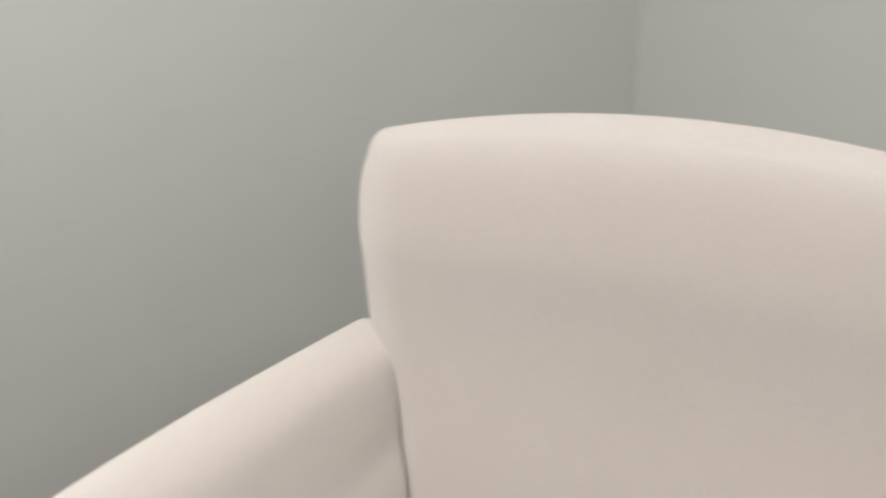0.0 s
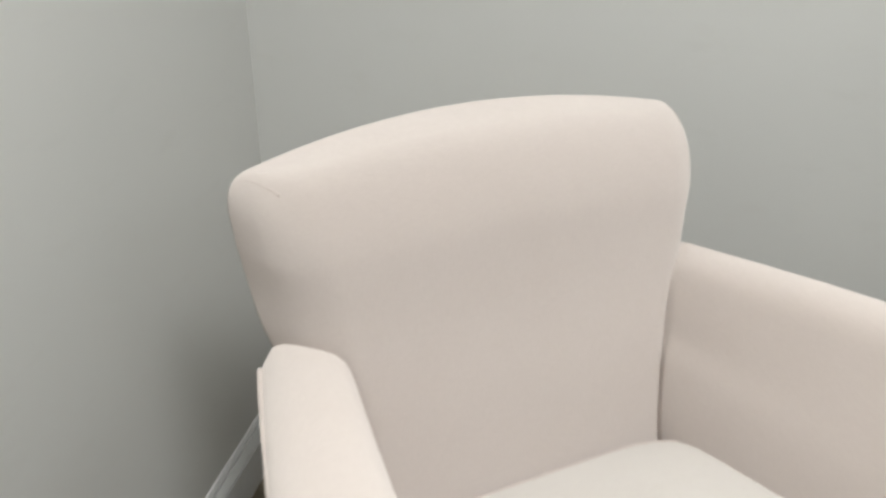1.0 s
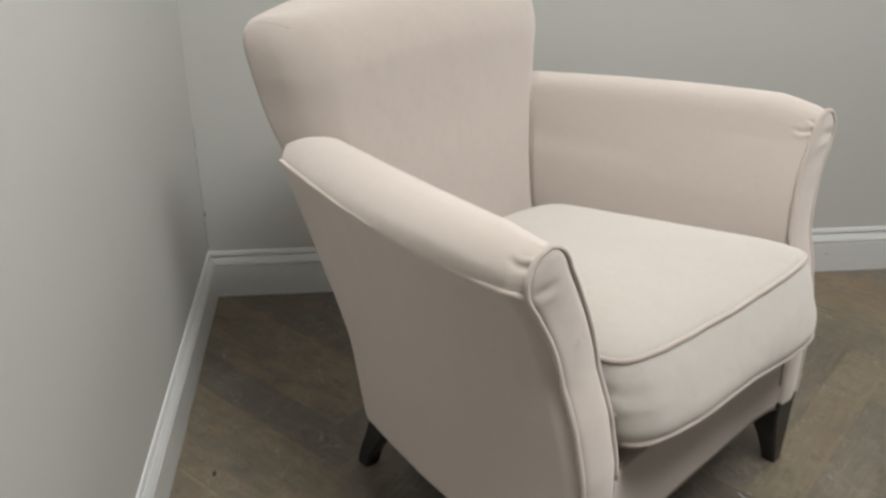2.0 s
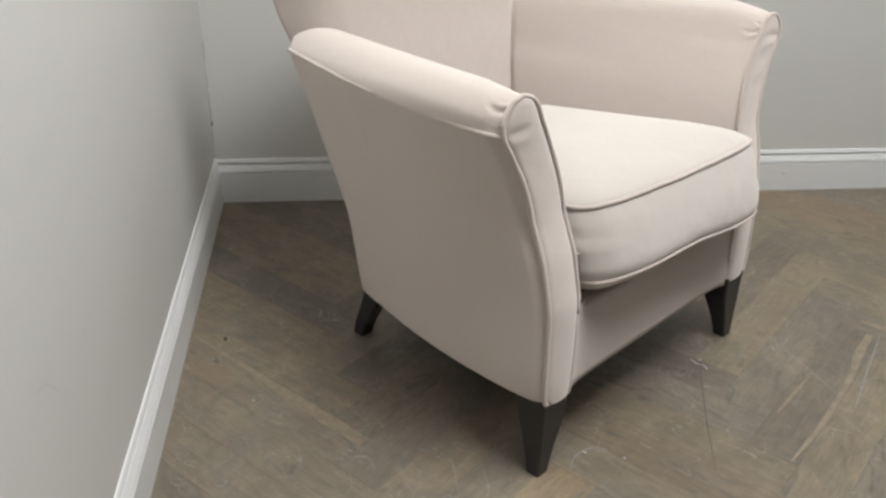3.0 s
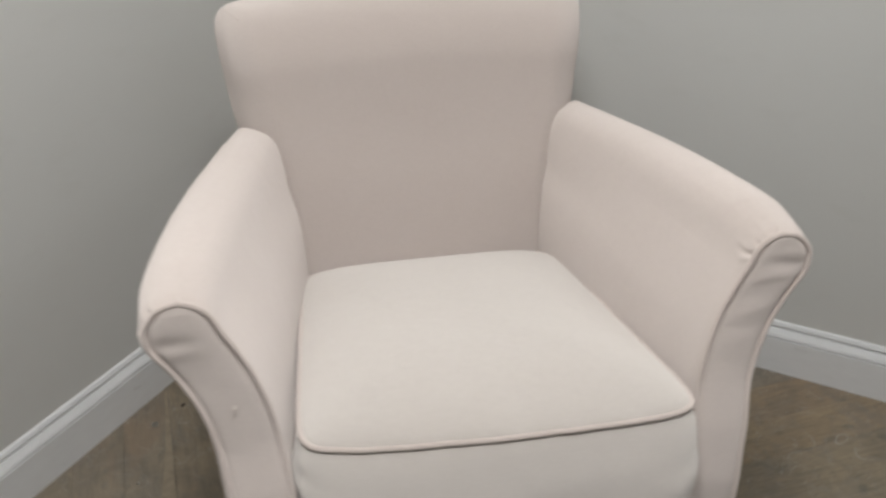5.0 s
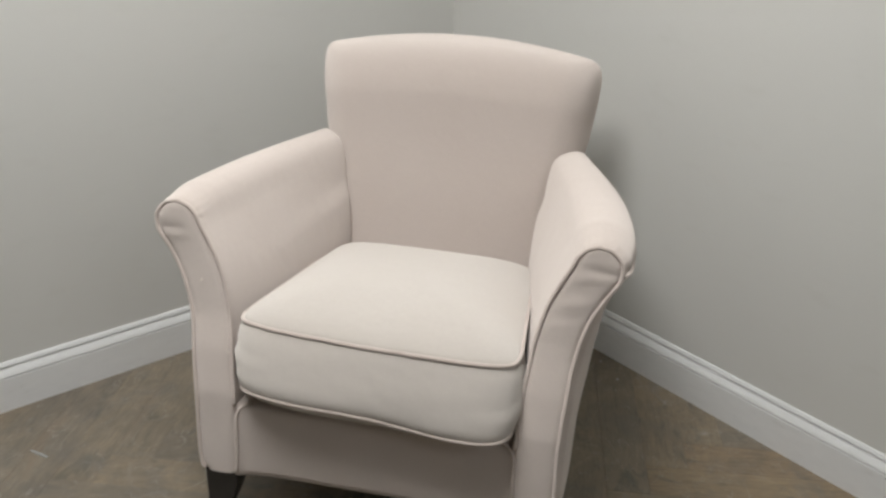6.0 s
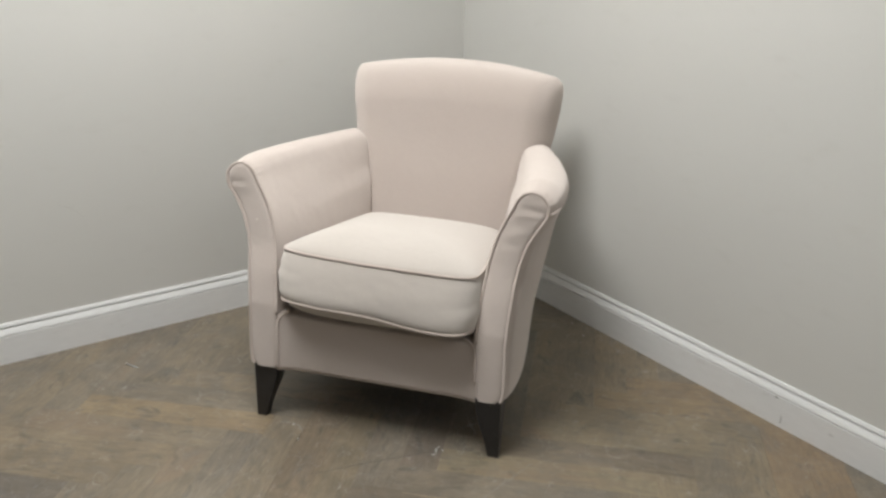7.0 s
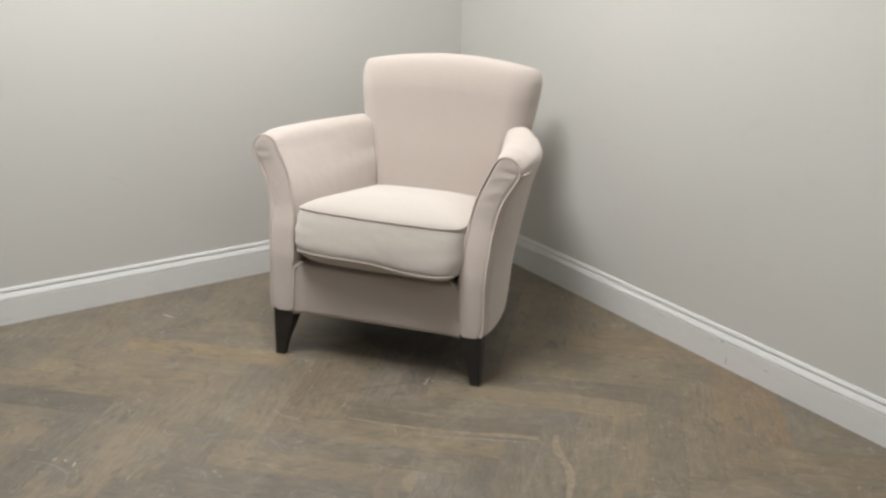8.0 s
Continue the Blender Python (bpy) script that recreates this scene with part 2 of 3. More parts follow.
# hairline gap of the old filler in the wall corner, and a nail hole
bm = bmesh.new()
for low, high in ((.124, .205), (.212, .232), (.238, .300), (.316, .356), (.385, .430)):
    steps = max(3, int((high - low) / .012))
    tube(bm, [Vector((-0.0015 - 0.001 * math.sin(330 * z), -0.0015, z)) for z in (low + (high - low) * k / steps for k in range(steps + 1))], 0.0005, 5)
tagged(part("wall_crack", bm, GAP, None, "thin dark hairline crack in the wall corner"), kind="structure")
bm = bmesh.new()
bmesh.ops.create_icosphere(bm, subdivisions=2, radius=0.0045, matrix=pose(-0.003, -0.003, 0.218) @ Matrix.Diagonal((0.8, 0.8, 1.3, 1)))
tagged(part("nail_head", bm, GAP, None, "small dark nail head in the wall corner"), category="nail")

# ---- the armchair: x to the sitter's left, y to the back, z up, from its middle on the floor ----
chair = tagged(new("armchair"), "cream linen armchair with corded piping on dark wooden legs", "armchair")
chair.matrix_world = pose(-0.6245, -0.6615, 0.0, 0, 0, -51.31)

# arm outline at its front and rear end, from the bottom to the crest, as (half width, height)
FRONT_OUT = [(.312, .149), (.3225, .172), (.3215, .30), (.325, .38), (.331, .45), (.347, .52), (.371, .569), (.385, .591), (.3905, .605), (.3895, .628), (.373, .647), (.351, .653)]
FRONT_IN = [(.257, .149), (.252, .22), (.2505, .30), (.254, .37), (.259, .43), (.267, .49), (.279, .539), (.296, .581), (.311, .611), (.320, .632), (.333, .646), (.351, .653)]
REAR_OUT = [(.248, .102), (.2605, .126), (.270, .27), (.279, .35), (.290, .42), (.301, .49), (.309, .54), (.313, .565), (.312, .581), (.302, .594), (.287, .6075), (.268, .6165)]
REAR_IN = [(.205, .102), (.200, .19), (.199, .27), (.197, .35), (.197, .42), (.201, .48), (.210, .52), (.211, .554), (.213, .583), (.221, .606), (.242, .6155), (.268, .6165)]
NOSE = [(.15, -.367), (.24, -.3645), (.32, -.3605), (.40, -.3445), (.46, -.324), (.56, -.3095), (.66, -.303)]
TAIL = [(.11, .150), (.20, .160), (.28, .176), (.41, .219), (.50, .246), (.59, .281), (.63, .30)]


def table(rows, z):
    for (a, p), (b, q) in zip(rows, rows[1:]):
        if z <= b:
            return p + (q - p) * max(0.0, (z - a) / (b - a))
    return rows[-1][1]


# backrest: height, half width, front, rear
BACK = [(.105, .2345, .070, .1485), (.20, .257, .1205, .163), (.30, .2665, .159, .192), (.375, .270, .1835, .224), (.45, .273, .199, .254),
        (.52, .278, .209, .284), (.58, .2945, .221, .311), (.62, .304, .227, .3275), (.66, .309, .231, .3425), (.70, .3135, .2335, .3535)]
BACK_TOP = .70


def back_ring(half, front, rear, z, crown=0.0, corner=0.062, plump=0.014, arch=0.0, pinch=False, taper=0.10):
    """A rounded rectangle lying level, its front face swelling a little and its rear bowed by arch."""
    depth = rear - front
    r = min(corner, depth * 0.49)
    q = min(0.018, depth * 0.45)
    spots = []
    for cx, cy, rr, a0 in ((half - q, rear - q, q, 0), (-half + q, rear - q, q, 90), (-half + r, front + r, r, 180), (half - r, front + r, r, 270)):
        for k in range(10):
            a = radians(a0 + 90 * k / 9)
            spots.append((cx + rr * math.cos(a), cy + rr * math.sin(a)))
    full = []
    for i, (x, y) in enumerate(spots):
        full.append((x, y))
        nx, ny = spots[(i + 1) % len(spots)]
        if i in (9, 29):
            for k in range(1, 20):
                full.append((x + (nx - x) * k / 20, y + (ny - y) * k / 20))
    out = []
    for x, y in full:
        ahead = max(0.0, min(1.0, (rear - y) / max(depth, 1e-4)))
        x *= 1 - taper * ahead
        u = min(1, abs(x) / half)
        if pinch:
            y = (front + rear) / 2 + arch * .5 * (1 - u * u)
        else:
            y += arch * (1 - u * u) * (1 - ahead) - plump * (1 - u ** 2.5) * ahead
        out.append(Vector((x, y, z + crown * (1 - u * u))))
    return out


def build_back():
    rows = curve_through([q[1:] for q in BACK], 44)
    heights = curve_through([(q[0], 0, 0) for q in BACK], 44)
    rings = []
    for q, h in zip(rows, heights):
        lift = max(0.0, min(1.0, (h.x - .50) / .20))
        rings.append(back_ring(q.x, q.y, q.z, h.x, CROWN * lift ** 2, arch=ARCH * lift, plump=.004 + .010 * max(0.0, min(1.0, (h.x - .30) / .40)) ** 1.5, taper=.18 - .06 * lift, corner=.032 + .030 * max(0.0, min(1.0, (h.x - .42) / .20))))
    top = rows[-1]
    for k in range(1, 21):
        a = math.pi / 2 * k / 20
        s, c = math.sin(a), 1 - math.cos(a)
        late = max(0.0, (k - 5) / 15) ** 2
        rings.append(back_ring(top.x + 0.007 * s - 0.039 * late, top.y + 0.012 * s + 0.072 * c, top.z + 0.026 * s - 0.046 * late, BACK_TOP + RISE * s,
                               CROWN, arch=ARCH, plump=0.014 * (1 - .6 * c), corner=0.062 - 0.03 * late, pinch=k == 20, taper=.12))
    bm = bmesh.new()
    skin(bm, rings, caps=False)
    return part("backrest", bm, LINEN, chair)


RISE, ARCH = 0.093, 0.038
CROWN = 0.0275
back = build_back()

skin_of_back = BVHTree.FromPolygons([v.co for v in back.data.vertices], [f.vertices for f in back.data.polygons])


def tuck(q, core):
    """Pulls a point of a cover in where it meets the back, as a tight seam does."""
    spot, normal, _, away = skin_of_back.find_nearest(q)
    inside = (q - spot).dot(normal) < 0
    depth = 0.008 if inside else 0.008 * math.exp(-(away / 0.007) ** 2)
    way = core - q
    way.y = 0
    return q + way.normalized() * min(depth, way.length * .3)


RINGS, STEPS = 150, 96
SEAM = round((RINGS - 1) * 8 / 11)
front_out, front_in, rear_out, rear_in = ([Vector((p.x, 0, p.y)) for p in curve_through([(*q, 0) for q in rows], RINGS)]
                                          for rows in (FRONT_OUT, FRONT_IN, REAR_OUT, REAR_IN))
BULGE = [(0, 0), (.04, .013), (.115, .023), (.216, .031), (.336, .036), (.47, .037), (.626, .032), (.80, .019), (.92, .008), (1, 0)]


SHARE = [(0, .92), (.125, .95), (.25, 1.07), (.375, 1.2), (.5, 1.25), (.625, 1.2), (.75, 1.1), (1, 1)]


def on_arm(a, b, s, share=0.0):
    """A point of the arm's skin, s from its front (0) to its rear (1); share of the outward bulge."""
    bow = table(BULGE, s) * share
    x = a.x + (b.x - a.x) * s + bow
    z = a.z + (b.z - a.z) * s + 0.1 * bow
    y = table(NOSE, a.z) * (1 - s) + table(TAIL, b.z) * s
    return Vector((x, y, z))


def outer_share(j):
    return table(SHARE, j / SEAM) if j <= SEAM else 1 - 0.55 * (j - SEAM) / (RINGS - 1 - SEAM)


def inner_share(j, full):
    return 0.45 * full * (j / (RINGS - 1)) ** 8 + 0.26 * math.sin(math.pi * (j / (RINGS - 1)) ** 1.7)


# pleats behind the front cord: where on the outline (0 to 1 outside, on to 2 inside), how far back, how deep
PLEATS = {-1: ((.855, .050, .0046), (1.22, .030, .0012)),
          1: ((1.135, .034, .0030), (1.215, .055, .0040), (.88, .030, .0028))}


def build_arm(side, full, ahead):
    def put(q):
        return Vector((q.x * side, q.y + ahead * max(0.0, min(1.0, (.2 - q.y) / .5)), q.z))
    rings = []
    for i in range(STEPS + 1):
        s = (0.5 - 0.5 * math.cos(math.pi * i / STEPS)) ** 1.15
        outer = [on_arm(front_out[j], rear_out[j], s, full * outer_share(j)) for j in range(RINGS)]
        inner = [on_arm(front_in[j], rear_in[j], s, inner_share(j, full)) for j in range(RINGS - 1)]
        ring = outer + inner[::-1]
        n = len(ring)
        # the padding rounds the crest off behind the cord
        first, last, pull = int(.80 * RINGS), int(1.36 * RINGS), 0.5 * min(1.0, s / .05)
        for _ in range(22):
            mid = [(ring[k - 1] + ring[k + 1]) / 2 for k in range(first, last)]
            for k in range(first, last):
                fade = min(1.0, (k - first) / 12, (last - k) / 12)
                ring[k] = ring[k].lerp(mid[k - first], pull * fade)
        for k, q in enumerate(ring):
            # padding over the top, and small gathers behind the front cord
            top = max(0.0, 1 - ((k - RINGS + 1) / (RINGS * 0.30)) ** 2)
            swell = min(1.0, s * 7) * (1 - s)
            q.z += (0.0122 + 0.0030 * side + 0.0080 * s) * top * swell
            q.x += 0.0072 * max(0.0, 1 - ((k - RINGS * .86) / (RINGS * .24)) ** 2) * swell
            if 0.004 < s < 0.085:
                fade = math.sin(math.pi * ((s - .004) / .081) ** .5)
                gather = noise.noise(Vector((k * 34.7 / RINGS, s * 9, side * 7.3)))
                near = max(0.0, 1 - abs(k - RINGS * 1.14) / (RINGS * 0.17)) + 0.6 * max(0.0, 1 - abs(k - RINGS * .8) / (RINGS * 0.16))
                q.x += 0.0012 * gather * fade * near * (-1 if k > RINGS else 1)
                q.z += 0.0006 * gather * fade * near
            for spot, reach, deep in PLEATS[side]:
                if s < reach:
                    run = spot + 0.010 * math.sin(s * 90 + spot * 40)
                    off = (k / RINGS - run) / 0.015
                    dip = deep * (math.exp(-off * off) - 0.6 * math.exp(-(off - 1.9) ** 2)) * (1 - s / reach) ** .7
                    q.x += dip * (-1 if k < RINGS else 1)
                    q.z -= 0.7 * dip
            puff = 0.004 * math.sin(math.pi * s) * math.sin(math.pi * min(1, abs(k - RINGS + 1) / RINGS))
            q.x += puff if k < RINGS else 0.0
        # the seam at the front cord is drawn in
        draw = 0.0035 * math.exp(-(s / .022) ** 2)
        core = sum(ring, Vector()) / n
        for k, q in enumerate(ring):
            q.x += draw * (-1 if k < RINGS else 1)
            q.z -= draw * max(0.0, 1 - abs(k - RINGS + 1) / (RINGS * .18))
        ring = [put(q) for q in ring]
        core = sum(ring, Vector()) / n
        rings.append([tuck(q, core) for q in ring] if s > .5 else ring)
    bm = bmesh.new()
    grid = skin(bm, rings, caps=False)
    bm.faces.new(grid[-1])
    arm = part("arm", bm, LINEN, chair)
    # front panel, gently padded and a little wrinkled under its crest
    bm = bmesh.new()
    grid = []
    for j in range(RINGS):
        a, b = on_arm(front_out[j], front_out[j], 0), on_arm(front_in[j], front_in[j], 0)
        row = []
        for k in range(15):
            u = k / 14
            q = a.lerp(b, u)
            hold = math.sin(math.pi * u) * min(1, (RINGS - 1 - j) / (RINGS * .12))
            crease = noise.noise(Vector((u * 1.3 + side * 5, q.z * (34 + 12 * side), 2.0)))
            q.y -= 0.0060 * min(1.0, hold * 3.5) - 0.002 + 0.004 * hold + (0.0022 + 0.0006 * side) * crease * hold * max(0.0, min(1.0, (q.z - .44) / .06))
            # one soft fold under the crest, running in from the outer cord
            fold = (q.z - .606 - .010 * u - .003 * side) / .0075
            q.y += 0.0034 * (math.exp(-fold * fold) - .5 * math.exp(-(fold + 1.8) ** 2)) * hold * max(0.0, 1 - u / .75)
            row.append(put(q))
        grid.append(row)
    skin(bm, grid, closed=False)
    bmesh.ops.remove_doubles(bm, verts=bm.verts, dist=0.0004)
    part("front_panel", bm, LINEN, arm)
    # cords round the front panel and along the outer side
    bm = bmesh.new()
    edge = [on_arm(q, q, 0) for q in front_out[3::2]] + [on_arm(q, q, 0) for q in front_in[-2:2:-2] if q.z > .29]
    tube(bm, [put(q + Vector((0, -0.0025, 0.0005))) for q in edge], 0.0037, 8)
    part("front_piping", bm, CORD, arm, "cream corded piping")
    bm = bmesh.new()
    line = [on_arm(front_out[SEAM], rear_out[SEAM], (i / 48) ** 1.5, full) for i in range(49)]
    tube(bm, [put(q + Vector((0.002, 0, 0.0))) for q in line], 0.0040, 8)
    part("side_piping", bm, CORD, arm, "cream corded piping")
    return arm


build_arm(-1, 0.76, 0.006)
build_arm(1, 1.0, 0.009)

# fold where the cover is tucked at each upper corner of the back, lying on its skin
for side in (-1, 1):
    bm = bmesh.new()
    line = curve_through([(side * .294, .340, .785), (side * .288, .328, .787), (side * .279, .307, .786), (side * .270, .289, .782)], 24)
    line = [skin_of_back.find_nearest(q)[0] for q in line]
    tube(bm, line[:17], 0.0006, 6)
    tube(bm, line[16:22], 0.0009, 6)
    tube(bm, line[21:], 0.0014, 6)
    part("corner_fold", bm, CORD, back, "stitched fold in the cover")

# front rail, its ends drawn forward to the arms' front panels, and seat base
ARM_INNER = [(z, x) for x, z in FRONT_IN]
bm = bmesh.new()
rings = []
for k in range(15):
    z = .1385 + .1535 * k / 14
    reach = table(ARM_INNER, z) + .003
    ring = []
    for i in range(41):
        u = math.sin(math.pi * (i / 40 - .5))
        flush = table(NOSE, z) + (.0095 if u > 0 else .0065)
        set_back = -.346 - .002 * k / 14
        ring.append(Vector((u * reach, set_back + (flush - set_back) * abs(u) ** 9, z)))
    rings.append(ring + [Vector((reach, -.29, z)), Vector((-reach, -.29, z))])
skin(bm, rings)
rail = part("front_rail", bm, LINEN, chair)
for side, foot in ((-1, .146), (1, .196)):
    bm = bmesh.new()
    line = [(side * (table(ARM_INNER, z) - .001), table(NOSE, z) + (.008 if side > 0 else .005), z) for z in (foot, (foot + .265) / 2, .265)]
    line = curve_through(line + [(side * .243, -.352, .286), (side * .222, -.348, .302)], 24)
    tube(bm, line, 0.0033, 8)
    part("rail_piping", bm, CORD, rail, "cream corded piping")
bm = bmesh.new()
base = [(-.25, -.300, .146), (.25, -.300, .146), (.215, .14, .116), (-.215, .14, .116)]
lid = [(-.25, -.290, .285), (.25, -.290, .285), (.22, .17, .25), (-.22, .17, .25)]
skin(bm, [[Vector(q) for q in base], [Vector(q) for q in lid]])
part("seat_base", bm, LINING, chair, "black dust cover under the seat", smooth=False)

# seat cushion: top outline corners with rounded edges, piped above and below
CUSHION = [(-.245, -.346, .461), (.249, -.368, .457), (.216, .168, .379), (-.212, .172, .382)]


def cushion_point(u, v, level):
    """u across, v from the front to the back, both 0 to 1; level 1 on top and 0 below."""
    a, b, c, d = (Vector(q) for q in CUSHION)
    q = a.lerp(b, u).lerp(d.lerp(c, u), v)
    q.z -= (1 - level) * (0.139 - 0.018 * v)
    q.y -= 0.014 * (1 - (2 * u - 1) ** 2) * (1 - v)
    q.z += 0.002 * (1 - v)
    return q


def cushion_loop(n, level, front=0.0):
    """The cushion's outline with rounded corners, wider ones at the rear, its front drawn in by some metres."""
    loop = []
    for i in range(n):
        w = 2 * math.pi * i / n
        c, s = math.cos(w), math.sin(w)
        p = 2 / (13 if s < 0 else 13 - 7 * s)
        x = math.copysign(abs(c) ** p, c)
        y = math.copysign(abs(s) ** p, s)
        q = cushion_point(0.5 + 0.5 * x, 0.5 + 0.5 * y, level)
        q.y += front * max(0.0, -y) ** 3
        loop.append(q)
    return loop


def even(loop, n):
    """Points of a closed loop spread evenly along it."""
    k = len(loop)
    far = [0.0]
    for i in range(k):
        far.append(far[-1] + (loop[(i + 1) % k] - loop[i]).length)
    out, j = [], 0
    for i in range(n):
        d = far[-1] * i / n
        while far[j + 1] < d:
            j += 1
        out.append(loop[j].lerp(loop[(j + 1) % k], (d - far[j]) / max(1e-9, far[j + 1] - far[j])))
    return out


LOW_EDGE = [(-.25, .019), (-.20, .024), (-.05, .025), (.01, .023), (.06, .017), (.10, .012), (.15, .010), (.20, .012), (.25, .016)]


def build_cushion():
    n = 180
    top = even(cushion_loop(900, 1.0), n)
    low = even(cushion_loop(900, 0.0, -0.034), n)
    for q in low:
        # the lower edge wanders a little along the front
        if q.y < -.28:
            q.z += table(LOW_EDGE, q.x)
            q.y += 0.004 * math.sin(q.x * 17 + .6)
    mid_top, mid_low = cushion_point(.5, .5, 1), cushion_point(.5, .5, 0)

    def seam(q):
        way = Vector((q.x - mid_top.x, q.y - mid_top.y, 0))
        side = Vector((math.copysign(1, way.x), 0, 0)) if abs(way.x) / .24 > abs(way.y) / .28 else Vector((0, math.copysign(1, way.y), 0))
        blend = (abs(way.x) / .24) ** 6 - (abs(way.y) / .28) ** 6
        return (side * min(1.0, abs(blend) * 3) + way.normalized() * max(0.0, 1 - abs(blend) * 3)).normalized()
    rings = []
    for k in range(0, 15):
        u = 0.02 + 0.98 * (k / 14) ** .6
        ring = []
        for q in low:
            # the underside sags below its piping along the front
            sag = max(0.0, min(1.0, (-.22 - q.y) / .12)) * max(0.0, 1 - abs(u - .90) / .10) ** .5
            ring.append(mid_low.lerp(q - seam(q) * .003, u) - Vector((0, 0, 0.008 * (1 - u * u) + sag * (.006 + table(LOW_EDGE, q.x)))))
        rings.append(ring)
    for k in range(0, 21):
        u = 0.5 - 0.5 * math.cos(math.pi * k / 20)
        ring = []
        for a, b in zip(low, top):
            q = a.lerp(b, u)
            way = seam(b)
            front = max(0.0, min(1.0, (-.20 - q.y) / .10))
            swell = (0.002 + 0.011 * front) * (1 - abs(2 * u ** .8 - 1) ** 2.4)
            wrinkle = (0.0025 * noise.noise(Vector((q.x * 9, q.y * 9, q.z * 30))) + 0.0012 * noise.noise(q * 45)) * math.sin(math.pi * u)
            corner = max(0.0, 1 - abs(abs(q.x) - .235) / .07) * front * math.sin(math.pi * u) ** .5
            wrinkle += (0.0034 if q.x > 0 else 0.0052) * corner * noise.noise(Vector((q.x * 7, q.y * 7, q.z * 62 + 3 * math.copysign(1, q.x))))
            ring.append(q + way * (swell + wrinkle - 0.0015))
        rings.append(ring)
    for k in range(0, 33):
        u = 1 - 0.98 * (k / 32) ** 1.5
        ring = []
        for q in top:
            w = mid_top.lerp(q - seam(q) * 0.001, u)
            w.z += PUFF * (1 - u ** 3) ** 0.8 + 0.003 * noise.noise(w * 7) * (1 - u) + 0.002 * min(1.0, k / 2)
            ring.append(w)
        rings.append(ring)
    bm = bmesh.new()
    skin(bm, rings)
    ob = part("seat_cushion", bm, CUSHION_LINEN, chair, "plump cream linen box cushion")
    for loop in (top, low):
        bm = bmesh.new()
        tube(bm, loop, 0.0036, 8, closed=True)
        part("cushion_piping", bm, CORD, ob, "cream corded piping")
    return ob


PUFF = 0.045
build_cushion()

# legs: outline of each at some heights as (z, x0, x1, y0, y1)


def build_leg(rows):
    bm = bmesh.new()
    path = curve_through([(r[1], r[2], r[0]) for r in rows], 14)
    depth = curve_through([(r[3], r[4], r[0]) for r in rows], 14)
    rings = []
    for a, b in zip(path, depth):
        c = 0.0025
        rings.append([Vector(q) for q in ((a.x + c, b.x, a.z), (a.y - c, b.x, a.z), (a.y, b.x + c, a.z), (a.y, b.y - c, a.z),
                                          (a.y - c, b.y, a.z), (a.x + c, b.y, a.z), (a.x, b.y - c, a.z), (a.x, b.x + c, a.z))])
    skin(bm, rings)
    return part("leg", bm, LEG_WOOD, chair, "dark espresso stained tapered wooden leg", smooth=False)


for side in (-1, 1):
    rows = []
    for z, inner, back_y in ((.0, .291, -.336), (.02, .287, -.333), (.05, .279, -.326), (.085, .267, -.316), (.12, .258, -.305), (.153, .256, -.300)):
        x = sorted((side * .3185, side * inner))
        rows.append((z, x[0], x[1], -.3625, back_y))
    build_leg(rows)
    rows = []
    for z, x0, x1, y0, y1 in ((0, .232, .262, .152, .180), (.03, .230, .261, .143, .174), (.07, .226, .260, .122, .160), (.12, .220, .258, .095, .146)):
        x = sorted((side * x0, side * x1))
        rows.append((z, x[0], x[1], y0, y1))
    build_leg(rows)

# housings of the unseen ceiling lamps, the far one made up for fill
for lx, ly, sx, sy, power, hue in LAMPS:
    lamp = tagged(new("unseen_ceiling_lamp"), "square white flush ceiling lamp, lit, unseen; the far one is added fill", "lamp", group="ceiling lamps")
    lamp.matrix_world = pose(lx, ly, CEILING)
    bm = bmesh.new()
    for x0, x1, y0, y1 in ((-.5, .5, -.5, -.45), (-.5, .5, .45, .5), (-.5, -.45, -.45, .45), (.45, .5, -.45, .45)):
        box(bm, x0 * sx, x1 * sx, y0 * sy, y1 * sy, -.05, 0)
    part("frame", bm, METAL, lamp, smooth=False)
    bm = bmesh.new()
    box(bm, -.45 * sx, .45 * sx, -.45 * sy, .45 * sy, -.03, -.005)
    part("diffuser", bm, DIFFUSER, lamp, smooth=False)

# ---- herringbone floor ----
floor_bm = bmesh.new()
box(floor_bm, ROOM_X - THICK, THICK, ROOM_Y - THICK, THICK, -0.06, -0.006)
floor = tagged(part("floor", floor_bm, JOINT, None, "herringbone floor of weathered grey-brown oak planks", smooth=False), kind="structure")
LENGTH, WIDTH = 0.511, 0.09
START_A, START_B = -1.56, -0.498
DIAG = math.sqrt(0.5)
NEAR_X, NEAR_Y = -3.0, -2.9


def floor_place(a, b, z=0.0):
    """From measures along and across the diagonal to the room."""
    return Vector(((a - b) * DIAG, (a + b) * DIAG, z))


def plank_bm():
    bm = bmesh.new()
    box(bm, -LENGTH / 2 + .0001, LENGTH / 2 - .0001, -WIDTH / 2 + .0001, WIDTH / 2 - .0001, -0.006, 0.0)
    top = [e for e in bm.edges if all(v.co.z > -0.001 for v in e.verts)]
    bmesh.ops.bevel(bm, geom=top, offset=0.0003, segments=1, affect="EDGES")
    return bm


shared = bpy.data.meshes.new("plank")
bm = plank_bm()
bm.to_mesh(shared)
bm.free()
shared.materials.append(OAK)
